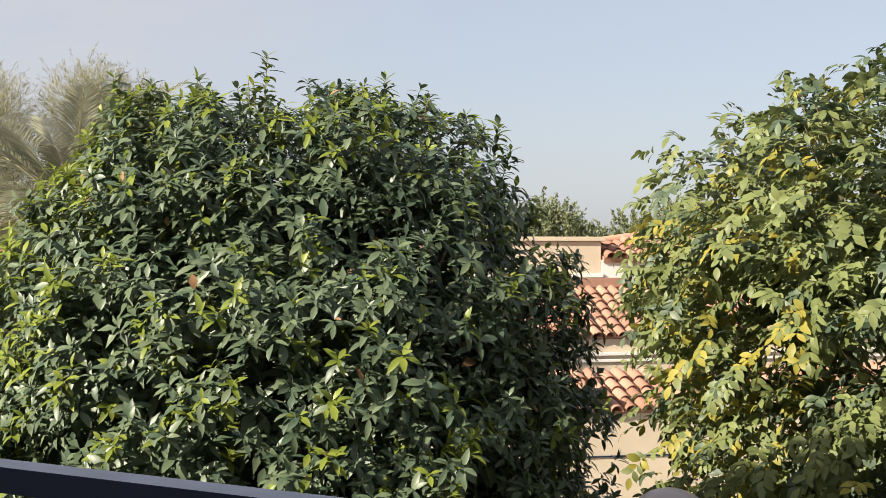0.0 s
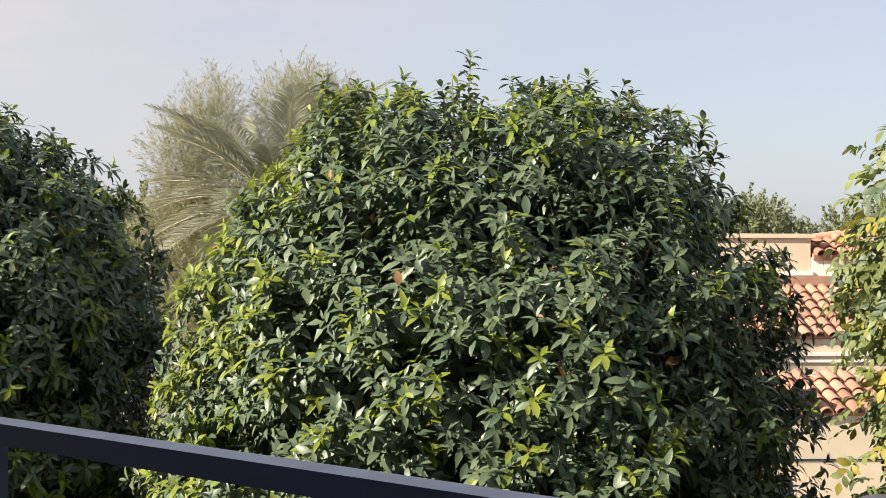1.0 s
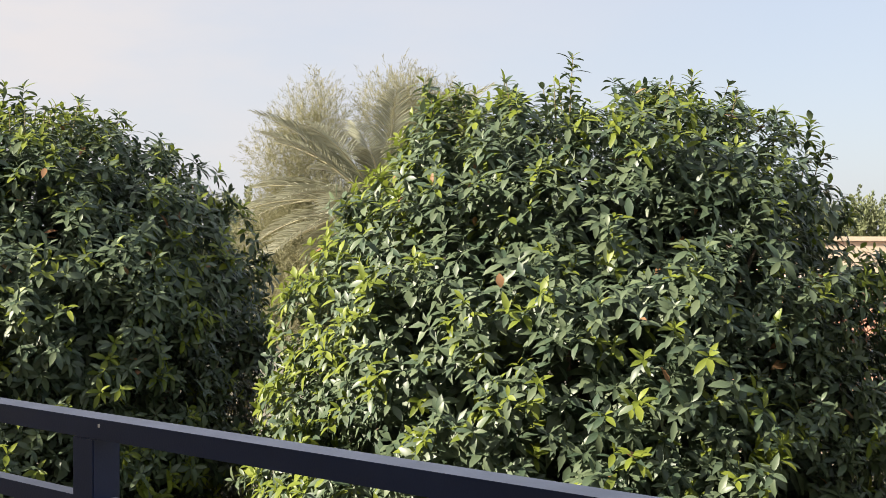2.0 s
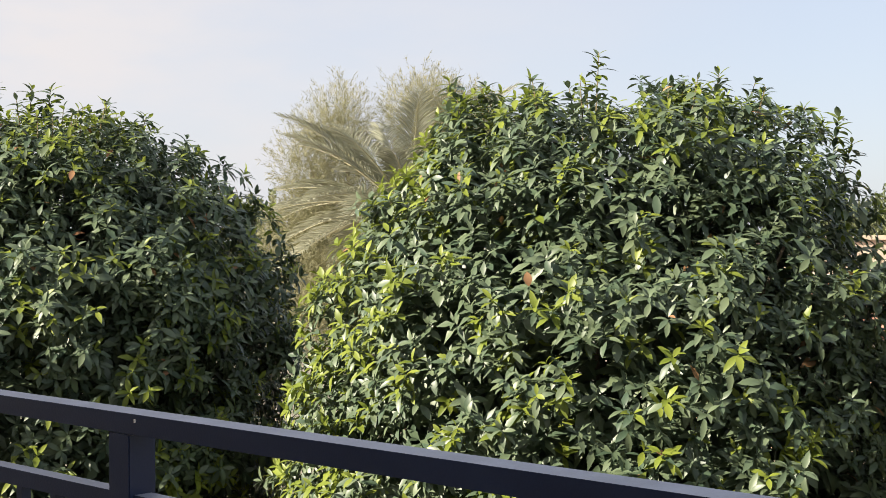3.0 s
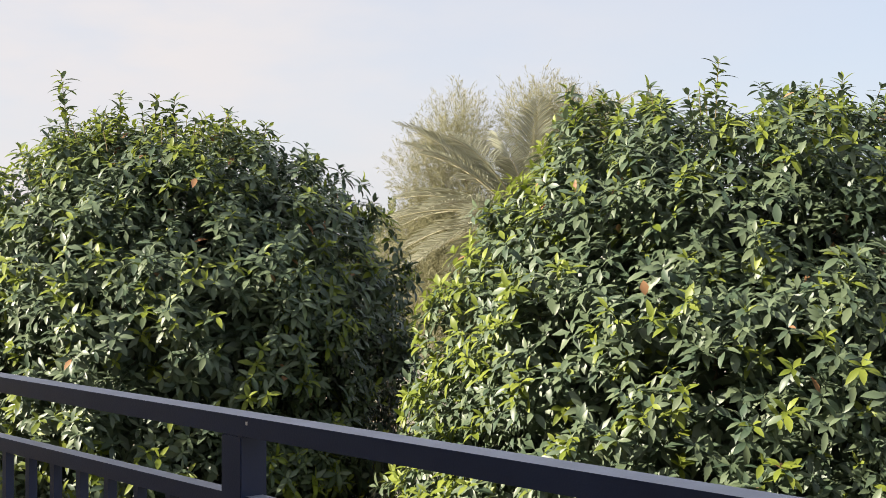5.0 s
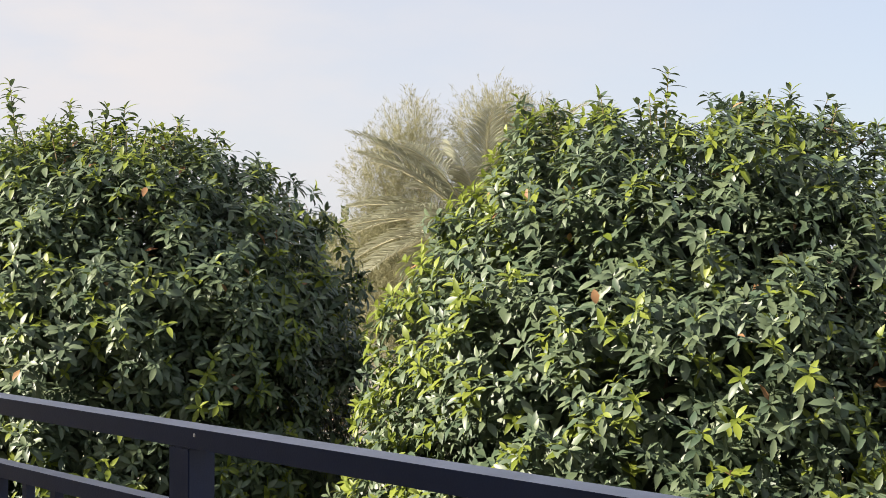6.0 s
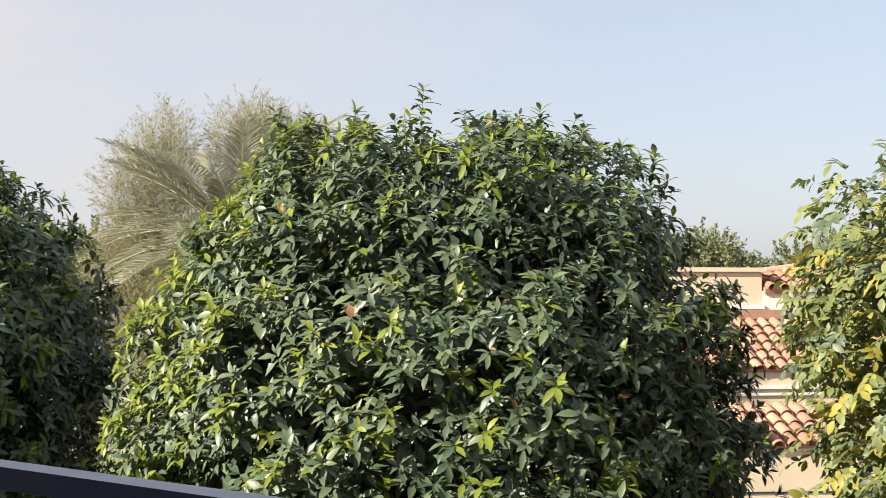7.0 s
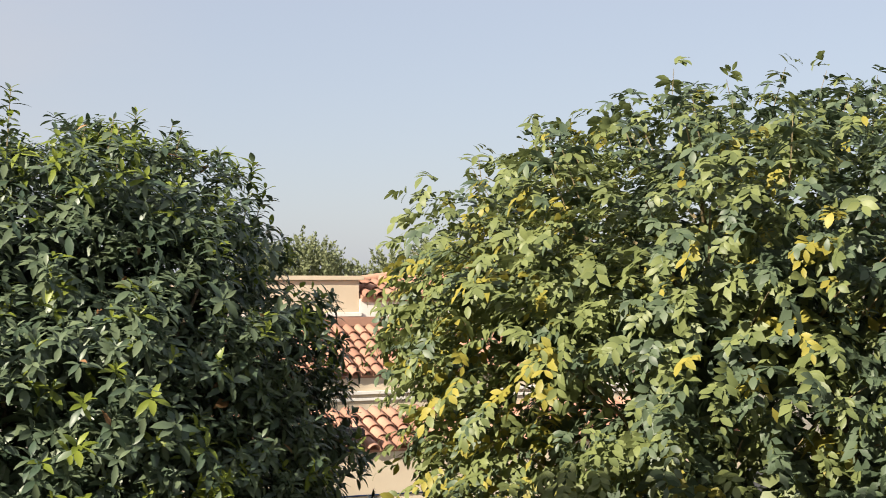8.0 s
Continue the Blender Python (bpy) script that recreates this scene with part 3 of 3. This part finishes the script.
part("hip_cap", tube(bmesh.new(), [(0.5, 0.89, 0.03), (2.9, 1.78, 0.04), (6.8, 1.78, 0.04)], [0.07, 0.08, 0.08], 10), TILE, hipped, smooth=True)

part("body", box(-3.88, 1.7, 0, 5.88, 8.0, 3.98), CREAM, villa)
back = part("roof_back", box(2.9, 0.0, -0.1, 6.8, 3.0, 0.0), CAP, villa)
back.matrix_local = Matrix.Translation((0, 3.43, 5.28)) @ Matrix.Rotation(-0.144, 4, "X")

# lower annex in front of the villa
ANNEX = Matrix.Translation(u * 19.5) @ pose(0, 0, 0, 0, 0, -27 + 21)
annex = thing("annex", ANNEX, "low cream outbuilding with a red tile eave", "outbuilding")
tiled_roof(annex, -3.0, 6.5, 0.0, 2.67, 1.2, 0.45)
part("front_wall", box(-2.9, 0.01, 0, 6.4, 0.45, 2.63), CREAM, annex)
part("back_wall", box(-2.9, 1.1, 0, 6.4, 1.3, 3.0), CREAM, annex)
lantern = thing("floodlight", ANNEX @ pose(-0.32, -0.02, 2.86), "black floodlight on the annex eave", "lamp")
part("housing", box(-0.35, -0.12, 0, 0.2, 0.12, 0.13, 0.02), BLACK, lantern)
part("bracket", box(-0.05, -0.03, -0.2, 0.03, 0.03, 0.0, 0.004), STEEL, lantern)


# ---- palm and soft trees further off ----
def place_at(distance, left, z=0.0, turn=0.0):
    return pose(-math.sin(radians(left)) * distance, math.cos(radians(left)) * distance, z, 0, 0, left + turn)


def palm(distance, left, crown_z, seed, label, fronds=40, reach=2.15):
    """A date palm: a rough trunk and arching fronds of many stiff leaflets."""
    rng = np.random.default_rng(seed)
    tree = thing("date_palm", place_at(distance, left), label, "palm")
    bm = bmesh.new()
    n = 26
    tube(bm, [(0.05 * math.sin(k * 0.3), 0, -0.05 + crown_z * k / n) for k in range(n + 1)], [0.2 + 0.03 * (k % 2) for k in range(n + 1)], 12)
    part("trunk", bm, BARK, tree)
    for f in range(fronds):
        th = f * 2.4
        rise = radians(60 - 80 * (f / fronds) + rng.uniform(-8, 8))
        ln = reach * rng.uniform(0.85, 1.15)
        pts, d = [], rise
        pos = np.array([0.12 * math.cos(th), 0.12 * math.sin(th), crown_z])
        for k in range(13):
            pts.append(pos.copy())
            pos = pos + np.array([math.cos(th) * math.cos(d), math.sin(th) * math.cos(d), math.sin(d)]) * ln / 12
            d -= 0.03 + 0.05 * (k / 12)
        pts = np.array(pts)
        frond = part("frond", tube(bmesh.new(), [tuple(q) for q in pts], [0.02 - 0.0014 * k for k in range(13)], 5), RACHIS, tree)
        m = 62
        s_ = np.repeat(np.linspace(0.14, 0.99, m), 2)
        sidesign = np.tile([1, -1], m)
        base = np.stack([np.interp(s_ * 12, np.arange(13), pts[:, a_]) for a_ in range(3)], 1)
        tang = unit(np.stack([np.interp(s_ * 12, np.arange(13), np.gradient(pts[:, a_])) for a_ in range(3)], 1))
        lateral = unit(np.cross(tang, np.array([0, 0, 1.0])))
        up = np.cross(lateral, tang)
        along = tang * 0.75 + lateral * sidesign[:, None] * 0.75 + up * 0.3 + rng.normal(0, 0.07, (2 * m, 3))
        ll = 0.46 * np.sin(np.pi * (0.12 + 0.8 * s_)) * rng.uniform(0.85, 1.1, 2 * m)
        leaves = link("blade", leaf_mesh("blade", blades(base, along, up, ll, np.full(2 * m, 0.016)), np.zeros(2 * m, int)), frond, "", [PALM])
        leaves["kind"] = "stuff"
    return tree


def soft_tree(distance, left, lobes, seed, label, mat, count, length, width, droop, category="tree", trunk=0.1):
    """A tree whose crown is many fine sprays in rounded lobes; a lobe: x, y, z, radius, height."""
    rng = np.random.default_rng(seed)
    tree = thing("feathery_tree" if width < 0.03 else "far_tree", place_at(distance, left), label, category)
    mid = np.array(lobes).mean(0)
    low = min(q[2] - q[4] for q in lobes)
    part("trunk", tube(bmesh.new(), [(mid[0], mid[1], -0.05), (mid[0] + 0.1, mid[1], low * 0.5), (mid[0], mid[1], low + 0.3)], [trunk * 1.5, trunk, trunk * 0.8], 9), BARK, tree, smooth=True)
    got = []
    total = sum(q[3] ** 2 * q[4] for q in lobes)
    for x, y, z, r, h in lobes:
        part("limb", tube(bmesh.new(), [(mid[0], mid[1], low + 0.2), ((mid[0] + x) / 2, (mid[1] + y) / 2, (low + z) / 2), (x, y, z + h * 0.3)], [trunk * 0.7, trunk * 0.4, trunk * 0.1], 6), BARK, tree, smooth=True)
        # sprays in tufts, denser towards the lobe's skin
        tufts = max(20, int(count * r * r * h / total / 30))
        d = unit(rng.normal(size=(tufts, 3)))
        rad = rng.uniform(0.1, 1.0, tufts) ** 0.5 * (1 + lumps(rng, d, 30, -0.15, 0.2, 30)) * (1 + 0.2 * (rng.uniform(size=tufts) < 0.1))
        c = np.array([x, y, z]) + d * rad[:, None] * np.array([r, r, h])
        way = unit(d * 0.7 + np.array([0, 0, 0.7]) + rng.normal(0, 0.3, (tufts, 3)))
        who = np.repeat(np.arange(tufts), 30)
        n = len(who)
        run = rng.uniform(-1, 1, n)
        p = c[who] + way[who] * (run * length * 2.2)[:, None] + rng.normal(0, length * 0.35, (n, 3)) * (1.2 - run)[:, None] * 0.6
        along = way[who] * 0.8 + np.array([0, 0, 0.2 - droop]) + rng.normal(0, 0.4, (n, 3))
        got.append((p, along, unit(d[who] + rng.normal(0, 0.6, (n, 3))), length * rng.uniform(0.5, 1.3, n), width * rng.uniform(0.7, 1.3, n)))
    crown = link("crown", needle_mesh("crown", *[np.concatenate([g[k] for g in got]) for k in range(5)]), tree, "", [mat])
    crown["kind"] = "stuff"
    return tree


palm(20.0, -5.0, 5.52, 5, "pale grey-green date palm with arching fronds")
soft_tree(24.0, -3.4, [(0.9, 0, 7.05, 0.8, 1.0), (1.5, 0.2, 7.1, 0.7, 0.8), (-0.55, 0, 6.85, 0.7, 1.0), (-1.1, 0, 6.3, 0.6, 0.9), (-1.3, 0, 5.2, 0.7, 0.7), (-0.3, 0.3, 5.2, 1.2, 1.2), (1.0, 0.3, 5.4, 1.0, 1.2), (-0.8, 0, 4.0, 1.2, 1.0), (1.8, 0.2, 6.6, 0.6, 0.9)],
          61, "tall feathery pale olive tree behind the palm", FEATHER, 230000, 0.1, 0.008, 0.25)
soft_tree(34.0, 17.6, [(0, 0, 5.2, 1.3, 1.3), (-1.6, 0, 5.6, 1.4, 1.3), (1.2, 0, 4.4, 1.2, 1.2)], 62, "soft grey-green tree in the distance", FAR_LEAF, 16000, 0.13, 0.06, 0.2)
soft_tree(34.0, 0.8, [(0, 0, 5.0, 1.4, 1.2), (-1.5, 0, 4.6, 1.2, 1.0), (1.4, 0, 4.8, 1.2, 1.2)], 63, "hazy green tree in the distance", FAR_LEAF, 16000, 0.13, 0.06, 0.2)
soft_tree(46.0, -24.4, [(0, 0, 5.4, 1.2, 1.0), (-1.4, 0, 5.2, 1.2, 1.0), (1.0, 0, 4.9, 0.9, 0.8)], 64, "rounded green tree behind the villa roof", FAR_LEAF, 20000, 0.13, 0.06, 0.1)
soft_tree(48.0, -28.0, [(0, 0, 5.1, 1.0, 1.0), (-1.3, 0, 4.9, 0.9, 0.7), (1.4, 0, 5.4, 1.2, 1.1), (-2.2, 0, 5.0, 0.6, 0.6)], 65, "open green tree behind the villa roof", FAR_LEAF, 16000, 0.13, 0.06, 0.1)
soft_tree(50.0, -33.0, [(0, 0, 5.0, 2.0, 1.3), (2.4, 0, 5.0, 1.8, 1.3)], 66, "broad green tree behind the villa", FAR_LEAF, 24000, 0.13, 0.06, 0.1)

# ---- small things ----
leaf = blades(np.array([[-0.36, -1.74, 4.87]]), np.array([[0.15, -0.2, -1.0]]), np.array([[0.1, -1.0, 0.1]]), np.array([0.075]), np.array([0.045]))
dry = link("dry_leaf", leaf_mesh("dry_leaf", leaf, np.zeros(1, int)), bpy.data.objects["clipped_tree"], "large curled dry brown leaf", [LEAF_DRY])
part("cable", tube(bmesh.new(), [(-2.9, -0.003, 2.06), (1.0, -0.004, 2.03), (6.4, -0.003, 2.06)], [0.012] * 3, 6), STEEL, annex, "thin dark cable along the wall")
globe_lamp = thing("garden_lamp", place_at(5.0, -29.4), "round pale opal globe lamp on a dark post", "lamp")
part("post", tube(bmesh.new(), [(0, 0, -0.03), (0, 0, 0.4), (0, 0, 0.42), (0, 0, 3.72)], [0.07, 0.07, 0.038, 0.032], 16), STEEL, globe_lamp, smooth=False)
part("collar", tube(bmesh.new(), [(0, 0, 3.7), (0, 0, 3.76), (0, 0, 3.84)], [0.045, 0.08, 0.09], 18), STEEL, globe_lamp, smooth=True)
bm = bmesh.new()
bmesh.ops.create_uvsphere(bm, u_segments=32, v_segments=20, radius=0.175)
for v in bm.verts:
    v.co.z += 3.97
part("globe", bm, OPAL, globe_lamp, "dusty pinkish-white opal globe", smooth=True)
